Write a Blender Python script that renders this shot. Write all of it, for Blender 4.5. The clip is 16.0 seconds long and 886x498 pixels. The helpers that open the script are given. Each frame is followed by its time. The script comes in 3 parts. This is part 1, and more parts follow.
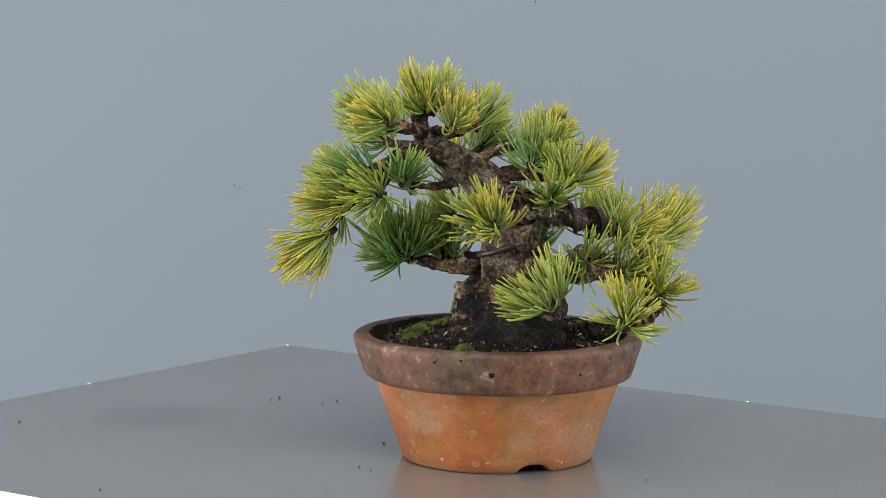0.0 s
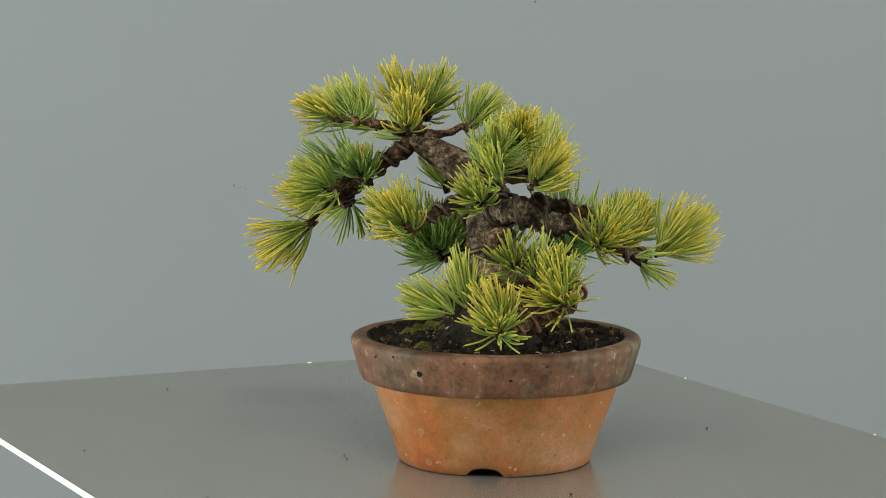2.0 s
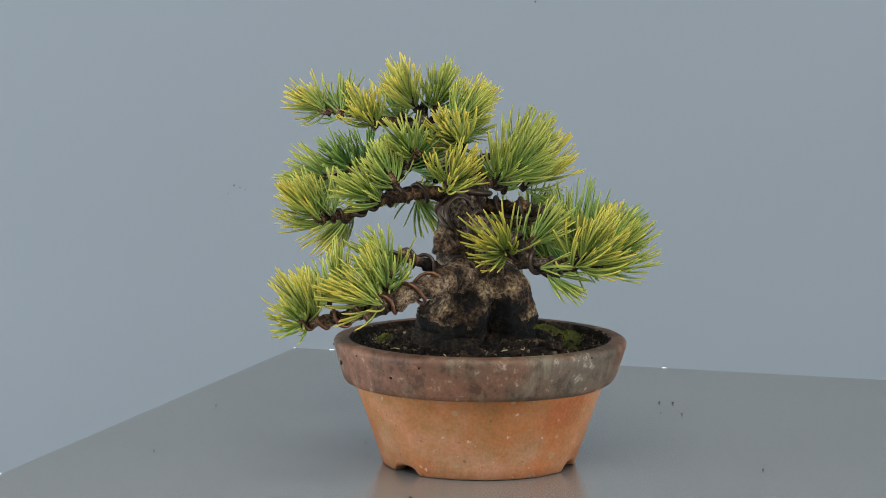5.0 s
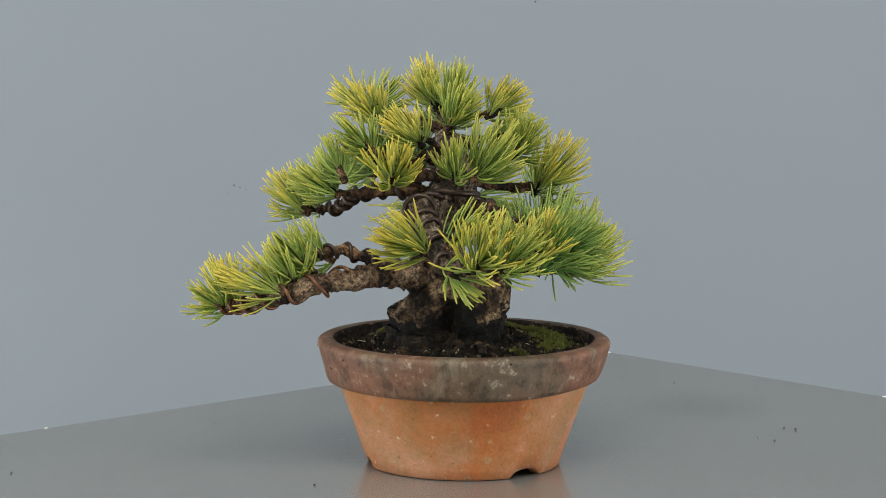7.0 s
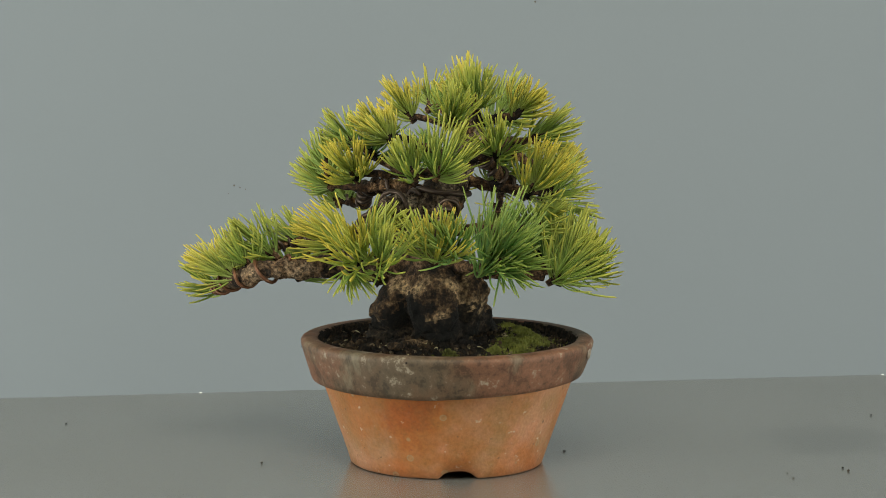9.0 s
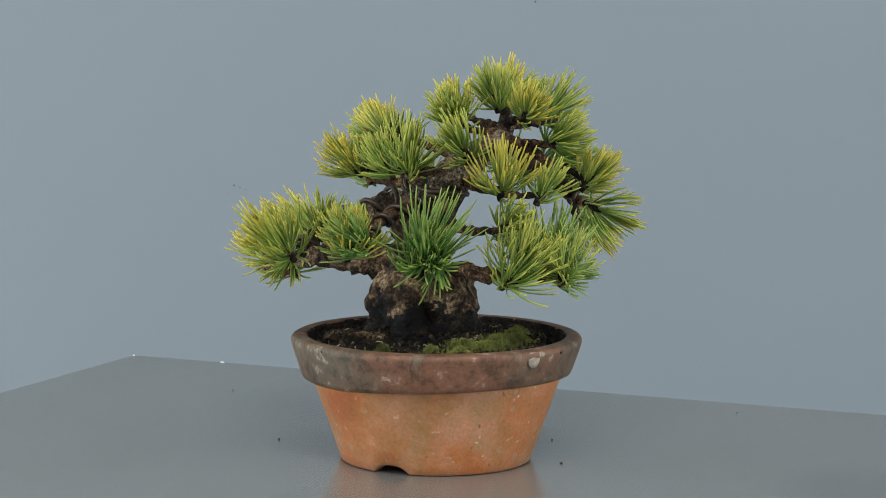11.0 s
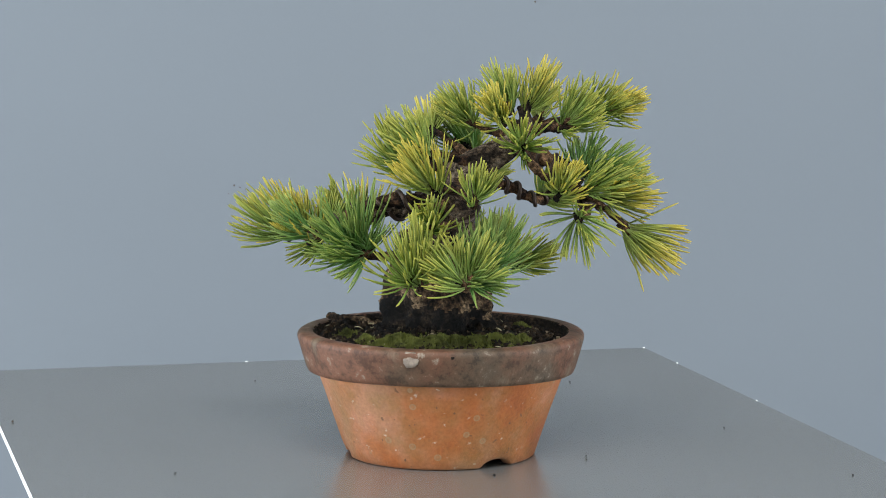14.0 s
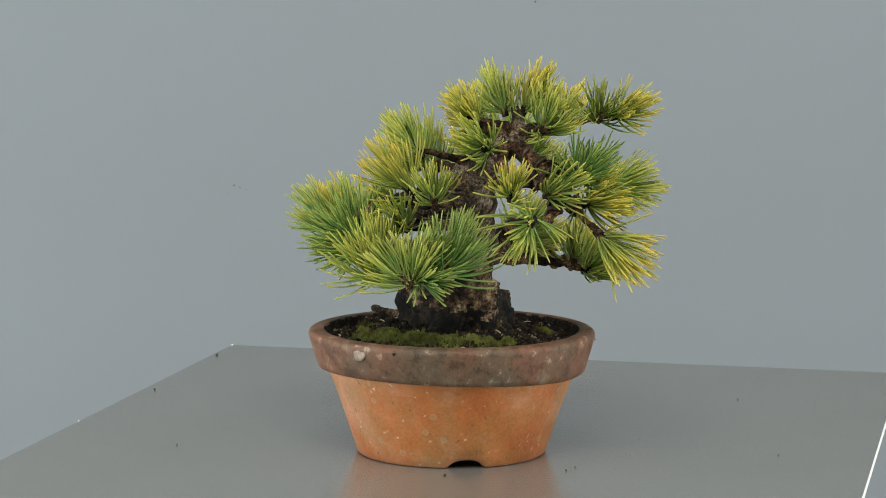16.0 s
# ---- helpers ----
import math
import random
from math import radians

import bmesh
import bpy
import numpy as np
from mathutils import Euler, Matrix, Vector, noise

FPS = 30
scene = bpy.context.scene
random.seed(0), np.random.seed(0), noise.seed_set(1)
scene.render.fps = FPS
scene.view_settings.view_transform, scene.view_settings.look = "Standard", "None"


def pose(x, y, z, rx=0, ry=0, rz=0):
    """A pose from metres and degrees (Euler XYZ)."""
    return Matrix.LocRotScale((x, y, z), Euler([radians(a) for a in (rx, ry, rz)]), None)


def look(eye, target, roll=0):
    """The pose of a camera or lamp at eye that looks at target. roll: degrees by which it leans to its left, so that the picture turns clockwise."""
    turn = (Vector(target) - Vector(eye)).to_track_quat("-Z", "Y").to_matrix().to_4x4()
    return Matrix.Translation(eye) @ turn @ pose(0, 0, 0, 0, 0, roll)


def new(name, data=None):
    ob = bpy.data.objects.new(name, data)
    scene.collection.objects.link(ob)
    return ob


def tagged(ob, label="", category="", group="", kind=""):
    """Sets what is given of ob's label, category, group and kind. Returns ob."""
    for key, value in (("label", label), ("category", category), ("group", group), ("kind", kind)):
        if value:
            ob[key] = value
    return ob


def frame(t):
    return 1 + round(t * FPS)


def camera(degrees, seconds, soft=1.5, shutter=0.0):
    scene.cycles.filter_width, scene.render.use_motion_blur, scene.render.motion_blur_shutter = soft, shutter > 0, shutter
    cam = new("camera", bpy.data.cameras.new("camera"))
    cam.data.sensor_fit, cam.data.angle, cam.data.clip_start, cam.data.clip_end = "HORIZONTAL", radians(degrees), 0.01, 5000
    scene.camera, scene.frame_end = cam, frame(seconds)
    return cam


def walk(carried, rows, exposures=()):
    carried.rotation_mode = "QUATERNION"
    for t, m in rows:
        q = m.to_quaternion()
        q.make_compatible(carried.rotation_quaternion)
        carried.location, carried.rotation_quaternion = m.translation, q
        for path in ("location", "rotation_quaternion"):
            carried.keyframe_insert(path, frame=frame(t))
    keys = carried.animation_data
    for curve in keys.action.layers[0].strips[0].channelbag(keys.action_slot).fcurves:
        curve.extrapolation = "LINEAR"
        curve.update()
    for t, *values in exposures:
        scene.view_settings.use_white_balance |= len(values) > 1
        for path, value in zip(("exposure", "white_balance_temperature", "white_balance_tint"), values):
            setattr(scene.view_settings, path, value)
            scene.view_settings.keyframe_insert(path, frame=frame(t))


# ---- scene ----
# ---- camera: stands still, the turntable turns before it ----
EYE = Vector((0.0, -1.5, 0.3033))
YAW, PITCH = radians(-0.548), radians(6.819)
AIM = EYE + Vector((math.sin(YAW) * math.cos(PITCH), math.cos(YAW) * math.cos(PITCH), -math.sin(PITCH)))
cam = camera(19.646, 16.0, soft=0.6)
walk(cam, [(0.0, look(EYE, AIM, 0.342)), (16.0, look(EYE, AIM, 0.342))],
     exposures=[(0.0, 0.0, 6300, 9), (0.5, 0.0, 6556, 7.7), (1.0, -0.02, 6910, 6.9), (2.0, -0.13, 7320, 2.1), (2.5, -0.22, 7277, -0.7),
                (3.5, -0.19, 6616, 3.6), (4.0, -0.13, 6260, 6.1), (6.5, -0.03, 6354, 8.4), (7.0, -0.03, 6655, 8.2), (8.0, -0.13, 7217, 3.3),
                (9.0, -0.22, 7247, 1.3), (11.5, -0.11, 6060, 6.8), (12.5, -0.04, 6000, 9.1), (14.0, 0.0, 6150, 9.1), (14.5, 0.0, 6354, 8.4),
                (15.5, -0.02, 6660, 6.5), (16.0, -0.04, 6860, 5.8)])

# turn of the turntable in degrees, time by time
TURN = [(0.0, 0.0), (1.0, -14.3), (2.0, -28.6), (3.0, -43.0), (4.2, -60.3), (5.2, -73.9), (6.3, -89.2),
        (7.7, -112.6), (9.2, -136.85), (10.2, -154.2), (11.3, -173.2), (12.2, -190.1), (13.0, -204.0),
        (14.5, -227.2), (16.0, -247.2)]


# ---- world and light ----
world = bpy.data.worlds.new("world")
scene.world = world
world.use_nodes = True
world.node_tree.nodes["Background"].inputs[0].default_value = (0.75, 0.85, 1.0, 1)
world.node_tree.nodes["Background"].inputs[1].default_value = 0.25


def area_lamp(name, eye, target, sx, sy, power, colour):
    d = bpy.data.lights.new(name, "AREA")
    d.shape, d.size, d.size_y, d.energy, d.color = "RECTANGLE", sx, sy, power, colour
    ob = new(name, d)
    ob.matrix_world = look(eye, target)
    return ob


# unseen soft lamps, added at both sides and overhead to brighten pot and wall
area_lamp("side_area_left", (-1.55, -0.30, 0.05), (0, 0.1, 0.05), 1.2, 1.2, 36, (0.93, 0.97, 1.0))
area_lamp("side_area_right", (1.55, -0.45, 0.08), (0, 0.0, 0.05), 1.2, 1.2, 24, (0.93, 0.97, 1.0))
area_lamp("overhead_area", (0.0, -1.2, 1.75), (0, -0.1, 0), 1.3, 1.3, 66, (1.0, 0.98, 0.94))


# ---- materials ----
def mat(name, rough=0.6, metal=0.0, spec=0.5):
    m = bpy.data.materials.new(name)
    m.use_nodes = True
    b = m.node_tree.nodes["Principled BSDF"]
    b.inputs["Roughness"].default_value = rough
    b.inputs["Metallic"].default_value = metal
    b.inputs["Specular IOR Level"].default_value = spec
    return m, m.node_tree.nodes, m.node_tree.links, b


def ramp(nodes, stops):
    r = nodes.new("ShaderNodeValToRGB")
    el = r.color_ramp.elements
    while len(el) < len(stops):
        el.new(0.5)
    for e, (p, c) in zip(el, stops):
        e.position, e.color = p, (*c, 1)
    return r


def noise_tex(nodes, links, scale, detail=4.0, rough=0.55, coords="Object", stretch=None):
    tc = nodes.new("ShaderNodeTexCoord")
    n = nodes.new("ShaderNodeTexNoise")
    n.inputs["Scale"].default_value, n.inputs["Detail"].default_value, n.inputs["Roughness"].default_value = scale, detail, rough
    src = tc.outputs[coords]
    if stretch:
        mp = nodes.new("ShaderNodeMapping")
        mp.inputs["Scale"].default_value = stretch
        links.new(src, mp.inputs[0])
        src = mp.outputs[0]
    links.new(src, n.inputs["Vector"])
    return n.outputs["Fac"]


def mixc(nodes, links, fac, a, b, mode="MIX"):
    m = nodes.new("ShaderNodeMix")
    m.data_type, m.blend_type = "RGBA", mode
    for slot, v in ((0, fac), (6, a), (7, b)):
        if isinstance(v, (int, float)):
            m.inputs[slot].default_value = v
        elif isinstance(v, tuple):
            m.inputs[slot].default_value = (*v, 1)
        else:
            links.new(v, m.inputs[slot])
    return m.outputs[2]


def bump(nodes, links, bsdf, height, strength, dist):
    b = nodes.new("ShaderNodeBump")
    b.inputs["Strength"].default_value, b.inputs["Distance"].default_value = strength, dist
    links.new(height, b.inputs["Height"])
    links.new(b.outputs[0], bsdf.inputs["Normal"])


def wall_paint(name, colour, rough=0.9):
    m, n, l, b = mat(name, rough, spec=0.2)
    big, fine = noise_tex(n, l, 1.3, 3), noise_tex(n, l, 180, 4)
    r = ramp(n, [(0.3, tuple(c * 0.97 for c in colour)), (0.7, tuple(min(1, c * 1.03) for c in colour))])
    l.new(big, r.inputs[0])
    l.new(r.outputs[0], b.inputs["Base Color"])
    bump(n, l, b, fine, 0.05, 0.001)
    return m


WALL = wall_paint("grey_wall_paint", (0.170, 0.189, 0.207))
ROOM = wall_paint("pale_room_paint", (0.62, 0.64, 0.66))
FLOOR = wall_paint("dark_floor", (0.20, 0.20, 0.20), 0.6)


def plate_material():
    m, n, l, b = mat("brushed_grey_metal", 0.24, 0.58, 0.5)
    fine = noise_tex(n, l, 60, 5, 0.6, stretch=(1, 7, 1))
    stain = noise_tex(n, l, 7, 4, 0.6)
    r = ramp(n, [(0.3, (0.275, 0.273, 0.261)), (0.7, (0.302, 0.300, 0.287))])
    l.new(fine, r.inputs[0])
    s = ramp(n, [(0.5, (1, 1, 1)), (0.8, (0.93, 0.935, 0.93))])
    l.new(stain, s.inputs[0])
    c = mixc(n, l, 1.0, r.outputs[0], s.outputs[0], "MULTIPLY")
    # one dull dried-water stain near the long side
    tc = n.new("ShaderNodeTexCoord")
    vd = n.new("ShaderNodeVectorMath")
    vd.operation = "DISTANCE"
    vd.inputs[1].default_value = (-0.196, 0.121, 0)
    l.new(tc.outputs["Object"], vd.inputs[0])
    ad = n.new("ShaderNodeMath")
    ad.operation = "MULTIPLY_ADD"
    ad.inputs[1].default_value = 0.06
    l.new(noise_tex(n, l, 40, 4, 0.6), ad.inputs[0])
    l.new(vd.outputs["Value"], ad.inputs[2])
    blot = ramp(n, [(0.055, (0.34, 0.34, 0.34)), (0.085, (0, 0, 0))])
    l.new(ad.outputs[0], blot.inputs[0])
    c = mixc(n, l, blot.outputs[0], c, (0.13, 0.135, 0.135))
    l.new(c, b.inputs["Base Color"])
    q = ramp(n, [(0.35, (0.21, 0.21, 0.21)), (0.7, (0.27, 0.27, 0.27))])
    l.new(stain, q.inputs[0])
    l.new(q.outputs[0], b.inputs["Roughness"])
    return m


def plain(name, colour, rough, var=0.12, scale=300.0, metal=0.0):
    m, n, l, b = mat(name, rough, metal)
    f = noise_tex(n, l, scale, 4)
    r = ramp(n, [(0.3, tuple(c * (1 - var) for c in colour)), (0.7, tuple(min(1, c * (1 + var)) for c in colour))])
    l.new(f, r.inputs[0])
    l.new(r.outputs[0], b.inputs["Base Color"])
    bump(n, l, b, f, 0.15, 0.0006)
    return m


def terracotta():
    m, n, l, b = mat("weathered_terracotta", 0.72, spec=0.35)
    big, mid, fine = noise_tex(n, l, 22, 4, 0.55), noise_tex(n, l, 38, 7, 0.62), noise_tex(n, l, 520, 4)
    speck = noise_tex(n, l, 210, 3, 0.5)
    r = ramp(n, [(0.36, (0.290, 0.076, 0.012)), (0.46, (0.350, 0.108, 0.022)), (0.55, (0.375, 0.136, 0.044)), (0.68, (0.44, 0.20, 0.110))])
    l.new(big, r.inputs[0])
    stain = ramp(n, [(0.42, (1.06, 1.02, 1.0)), (0.53, (0.90, 0.95, 0.82)), (0.64, (0.68, 0.84, 0.58)), (0.78, (0.58, 0.74, 0.5))])
    l.new(mid, stain.inputs[0])
    c = mixc(n, l, 0.8, r.outputs[0], stain.outputs[0], "MULTIPLY")
    spots = ramp(n, [(0.67, (0, 0, 0)), (0.75, (0.6, 0.6, 0.6))])
    l.new(speck, spots.inputs[0])
    c = mixc(n, l, spots.outputs[0], c, (0.62, 0.55, 0.44))
    # olive bloom in tall patches, and a rosy lime haze
    bloom = ramp(n, [(0.50, (0, 0, 0)), (0.66, (0.6, 0.6, 0.6))])
    l.new(noise_tex(n, l, 17, 6, 0.66, stretch=(1, 1, 0.5)), bloom.inputs[0])
    c = mixc(n, l, bloom.outputs[0], c, (0.225, 0.125, 0.038))
    haze = ramp(n, [(0.54, (0, 0, 0)), (0.70, (0.3, 0.3, 0.3))])
    l.new(noise_tex(n, l, 29, 7, 0.7), haze.inputs[0])
    c = mixc(n, l, haze.outputs[0], c, (0.46, 0.245, 0.165))
    # shallow pock rings
    tc = n.new("ShaderNodeTexCoord")
    vo = n.new("ShaderNodeTexVoronoi")
    vo.inputs["Scale"].default_value = 62
    l.new(tc.outputs["Object"], vo.inputs["Vector"])
    ring = ramp(n, [(0.075, (0.35, 0.35, 0.35)), (0.115, (0.75, 0.75, 0.75)), (0.15, (0, 0, 0))])
    l.new(vo.outputs["Distance"], ring.inputs[0])
    c = mixc(n, l, ring.outputs[0], c, (0.30, 0.215, 0.115))
    dark = ramp(n, [(0.27, (0.7, 0.7, 0.7)), (0.32, (0, 0, 0))])
    l.new(speck, dark.inputs[0])
    c = mixc(n, l, dark.outputs[0], c, (0.10, 0.055, 0.03))
    l.new(c, b.inputs["Base Color"])
    grain = ramp(n, [(0.36, (0.86, 0.86, 0.86)), (0.64, (1.12, 1.12, 1.12))])
    l.new(fine, grain.inputs[0])
    l.new(mixc(n, l, 0.8, c, grain.outputs[0], "MULTIPLY"), b.inputs["Base Color"])
    b.inputs["Sheen Weight"].default_value = 0.07
    b.inputs["Sheen Roughness"].default_value = 0.6
    bump(n, l, b, fine, 0.45, 0.0008)
    return m


def rim_material():
    m, n, l, b = mat("dark_grey_brown_glazed_rim", 0.62, spec=0.35)
    big, mid, fine = noise_tex(n, l, 14, 6, 0.62), noise_tex(n, l, 95, 7, 0.74), noise_tex(n, l, 420, 4)
    r = ramp(n, [(0.36, (0.088, 0.062, 0.040)), (0.44, (0.108, 0.064, 0.038)), (0.52, (0.132, 0.060, 0.034)), (0.64, (0.165, 0.074, 0.042))])
    l.new(big, r.inputs[0])
    dirt = ramp(n, [(0.40, (0.45, 0.45, 0.41)), (0.47, (0.85, 0.85, 0.83)), (0.56, (1.10, 1.10, 1.08))])
    l.new(mid, dirt.inputs[0])
    c = mixc(n, l, 0.9, r.outputs[0], dirt.outputs[0], "MULTIPLY")
    # lime runs down the side, and a pale crust
    run = noise_tex(n, l, 26, 6, 0.68, stretch=(1, 1, 0.28))
    drip = ramp(n, [(0.57, (0, 0, 0)), (0.64, (0.4, 0.4, 0.4)), (0.72, (0.65, 0.65, 0.65))])
    l.new(run, drip.inputs[0])
    c = mixc(n, l, drip.outputs[0], c, (0.235, 0.200, 0.135))
    pale = ramp(n, [(0.58, (0, 0, 0)), (0.66, (0.75, 0.75, 0.75))])
    l.new(mid, pale.inputs[0])
    c = mixc(n, l, pale.outputs[0], c, (0.30, 0.255, 0.195))
    # paler on sharp convex edges
    geo = n.new("ShaderNodeNewGeometry")
    edge_pale = ramp(n, [(0.54, (0, 0, 0)), (0.62, (0.3, 0.3, 0.3))])
    l.new(geo.outputs["Pointiness"], edge_pale.inputs[0])
    c = mixc(n, l, edge_pale.outputs[0], c, (0.30, 0.235, 0.18))
    l.new(c, b.inputs["Base Color"])
    bump(n, l, b, mid, 0.45, 0.0014)
    return m


def bark(name, dark, mid_c, pale):
    m, n, l, b = mat(name, 0.85, spec=0.25)
    big, fine = noise_tex(n, l, 70, 5, 0.65), noise_tex(n, l, 420, 5, 0.7)
    r = ramp(n, [(0.40, dark), (0.49, mid_c), (0.62, pale)])
    l.new(big, r.inputs[0])
    s = ramp(n, [(0.40, (0.18, 0.17, 0.16)), (0.52, (0.75, 0.75, 0.75)), (0.64, (1.5, 1.42, 1.3))])
    l.new(fine, s.inputs[0])
    l.new(mixc(n, l, 1.0, r.outputs[0], s.outputs[0], "MULTIPLY"), b.inputs["Base Color"])
    bump(n, l, b, fine, 1.0, 0.006)
    return m


def needle_material(name, root, body, tip, start):
    m, n, l, b = mat(name, 0.45, spec=0.35)
    uv = n.new("ShaderNodeUVMap")
    sep = n.new("ShaderNodeSeparateXYZ")
    l.new(uv.outputs[0], sep.inputs[0])
    r = ramp(n, [(0.0, root), (0.3, body), (start, body), (1.0, tip)])
    l.new(sep.outputs["Y"], r.inputs[0])
    v = ramp(n, [(0.0, (0.78, 0.86, 0.88)), (0.5, (1.0, 1.0, 1.0)), (1.0, (1.14, 1.10, 1.12))])
    l.new(sep.outputs["X"], v.inputs[0])
    c = mixc(n, l, 1.0, r.outputs[0], v.outputs[0], "MULTIPLY")
    l.new(c, b.inputs["Base Color"])
    tr = n.new("ShaderNodeBsdfTranslucent")
    l.new(c, tr.inputs[0])
    mx = n.new("ShaderNodeMixShader")
    mx.inputs[0].default_value = 0.48
    l.new(b.outputs[0], mx.inputs[1])
    l.new(tr.outputs[0], mx.inputs[2])
    l.new(mx.outputs[0], n["Material Output"].inputs[0])
    return m


PLATE = plate_material()
PLATE_EDGE = plain("white_plate_edge", (0.70, 0.70, 0.67), 0.6)
CLAY = terracotta()
RIM = rim_material()
SOIL = bark("dark_moist_soil", (0.005, 0.004, 0.003), (0.012, 0.009, 0.006), (0.035, 0.025, 0.017))
INNER_CLAY = bark("dark_inner_clay", (0.012, 0.009, 0.006), (0.030, 0.020, 0.013), (0.075, 0.050, 0.032))
FLAKE = plain("pale_clay_flake", (0.23, 0.185, 0.145), 0.85, 0.5, 240)
GRIT = bark("pale_grit", (0.120, 0.085, 0.052), (0.270, 0.200, 0.125), (0.44, 0.35, 0.24))
GRIT_DARK = bark("dark_grit", (0.007, 0.005, 0.004), (0.024, 0.016, 0.010), (0.095, 0.060, 0.034))
MOSS = plain("moss", (0.145, 0.155, 0.03), 0.95, 0.65, 90)
BARK = bark("dark_pine_bark", (0.012, 0.007, 0.004), (0.125, 0.074, 0.038), (0.50, 0.35, 0.20))
# blacker bark for the foot of the trunk
BARK_BLACK = bark("black_foot_bark", (0.003, 0.003, 0.002), (0.010, 0.008, 0.006), (0.060, 0.042, 0.026))
BARK_TAN = bark("tan_flaky_bark", (0.028, 0.017, 0.010), (0.20, 0.120, 0.066), (0.43, 0.30, 0.19))
BARK_GREY = bark("grey_upper_bark", (0.030, 0.021, 0.014), (0.185, 0.130, 0.085), (0.42, 0.33, 0.24))
BARK_YOUNG = bark("brown_branch_bark", (0.014, 0.008, 0.005), (0.105, 0.054, 0.027), (0.36, 0.21, 0.11))
WIRE = plain("dark_oxidised_wire", (0.055, 0.036, 0.026), 0.45, 0.3, 200, 0.6)
WIRE_RED = plain("coppery_wire", (0.12, 0.052, 0.026), 0.45, 0.3, 200, 0.6)
N_GREEN = needle_material("green_needles", (0.378, 0.441, 0.189), (0.210, 0.373, 0.101), (0.414, 0.486, 0.126), 0.50)
N_MIX = needle_material("yellow_green_needles", (0.414, 0.477, 0.189), (0.329, 0.441, 0.106), (0.585, 0.567, 0.126), 0.48)
N_YELLOW = needle_material("golden_tipped_needles", (0.432, 0.486, 0.189), (0.383, 0.459, 0.106), (0.720, 0.603, 0.117), 0.42)
LEAF = plain("bleached_straw", (0.45, 0.38, 0.22), 0.8)
SPECK = plain("wall_speck", (0.10, 0.085, 0.07), 0.9)


# ---- mesh helpers ----
def part(name, bm, material, parent=None, label="", smooth=True, off=(0, 0, 0)):
    me = bpy.data.meshes.new(name)
    if any(off):
        bmesh.ops.translate(bm, verts=bm.verts, vec=-Vector(off))
    if smooth:
        for f in bm.faces:
            f.smooth = True
    bm.to_mesh(me)
    bm.free()
    for m in (material if isinstance(material, (list, tuple)) else [material]):
        me.materials.append(m)
    ob = new(name, me)
    if parent is not None:
        ob.parent = parent
    return tagged(ob, label)


def box(bm, x0, y0, z0, x1, y1, z1, m=None):
    v = [bm.verts.new((m or Matrix()) @ Vector(c)) for c in
         ((x0, y0, z0), (x1, y0, z0), (x1, y1, z0), (x0, y1, z0), (x0, y0, z1), (x1, y0, z1), (x1, y1, z1), (x0, y1, z1))]
    return [bm.faces.new([v[i] for i in q]) for q in
            ((3, 2, 1, 0), (4, 5, 6, 7), (0, 1, 5, 4), (1, 2, 6, 5), (2, 3, 7, 6), (3, 0, 4, 7))]


def frames_along(pts):
    """Tangent and two normals at each point, carried along without twist."""
    tang = [((pts[min(i + 1, len(pts) - 1)] - pts[max(i - 1, 0)]).normalized()) for i in range(len(pts))]
    u = tang[0].orthogonal().normalized()
    out = []
    for t in tang:
        u = (u - t * u.dot(t)).normalized()
        out.append((t, u, t.cross(u)))
    return out


def tube(bm, pts, radii, sides, lump=0.0, scale=120.0, cap=True):
    """A tube with uneven girth; returns nothing."""
    rings = []
    for p, r, (t, u, v) in zip(pts, radii, frames_along(pts)):
        ring = []
        for k in range(sides):
            a = 2 * math.pi * k / sides
            d = u * math.cos(a) + v * math.sin(a)
            q = p + d * r
            g = 1 + lump * noise.noise(q * scale) + lump * 0.5 * noise.noise(q * scale * 2.7)
            ring.append(bm.verts.new(p + d * r * g))
        rings.append(ring)
    for a, b in zip(rings, rings[1:]):
        for k in range(sides):
            bm.faces.new((a[k], a[(k + 1) % sides], b[(k + 1) % sides], b[k]))
    if cap:
        bm.faces.new(rings[0][::-1])
        bm.faces.new(rings[-1])


def mm(*v):
    return Vector(v) * 0.001


# ---- room ----
def slab(name, x0, y0, z0, x1, y1, z1, material, label):
    bm = bmesh.new()
    box(bm, x0, y0, z0, x1, y1, z1)
    return tagged(part(name, bm, material, smooth=False), label, kind="structure")


slab("wall_north", -1.8, 0.62, -0.8, 1.8, 0.72, 1.9, WALL, "plain matt blue-grey backdrop wall")
slab("wall_south", -1.8, -2.5, -0.8, 1.8, -2.4, 1.9, ROOM, "plain pale painted room wall")
slab("wall_west", -1.9, -2.5, -0.8, -1.8, 0.72, 1.9, ROOM, "plain pale painted room wall")
slab("wall_east", 1.8, -2.5, -0.8, 1.9, 0.72, 1.9, ROOM, "plain pale painted room wall")
slab("ceiling", -1.9, -2.5, 1.9, 1.9, 0.72, 2.0, ROOM, "plain pale painted ceiling")
slab("floor", -1.9, -2.5, -0.9, 1.9, 0.72, -0.8, FLOOR, "plain dark room floor")


def wall_speck(x, z, r):
    bm = bmesh.new()
    bmesh.ops.create_icosphere(bm, subdivisions=1, radius=r)
    for v in bm.verts:
        v.co *= 1 + 0.5 * noise.noise(v.co * 900 + Vector((x, z, 0)) * 50)
        v.co.y *= 0.25
    ob = part("speck", bm, SPECK, bpy.data.objects["wall_north"], "tiny dark dirt speck on the wall")
    ob.location = (x, 0.6196, z)


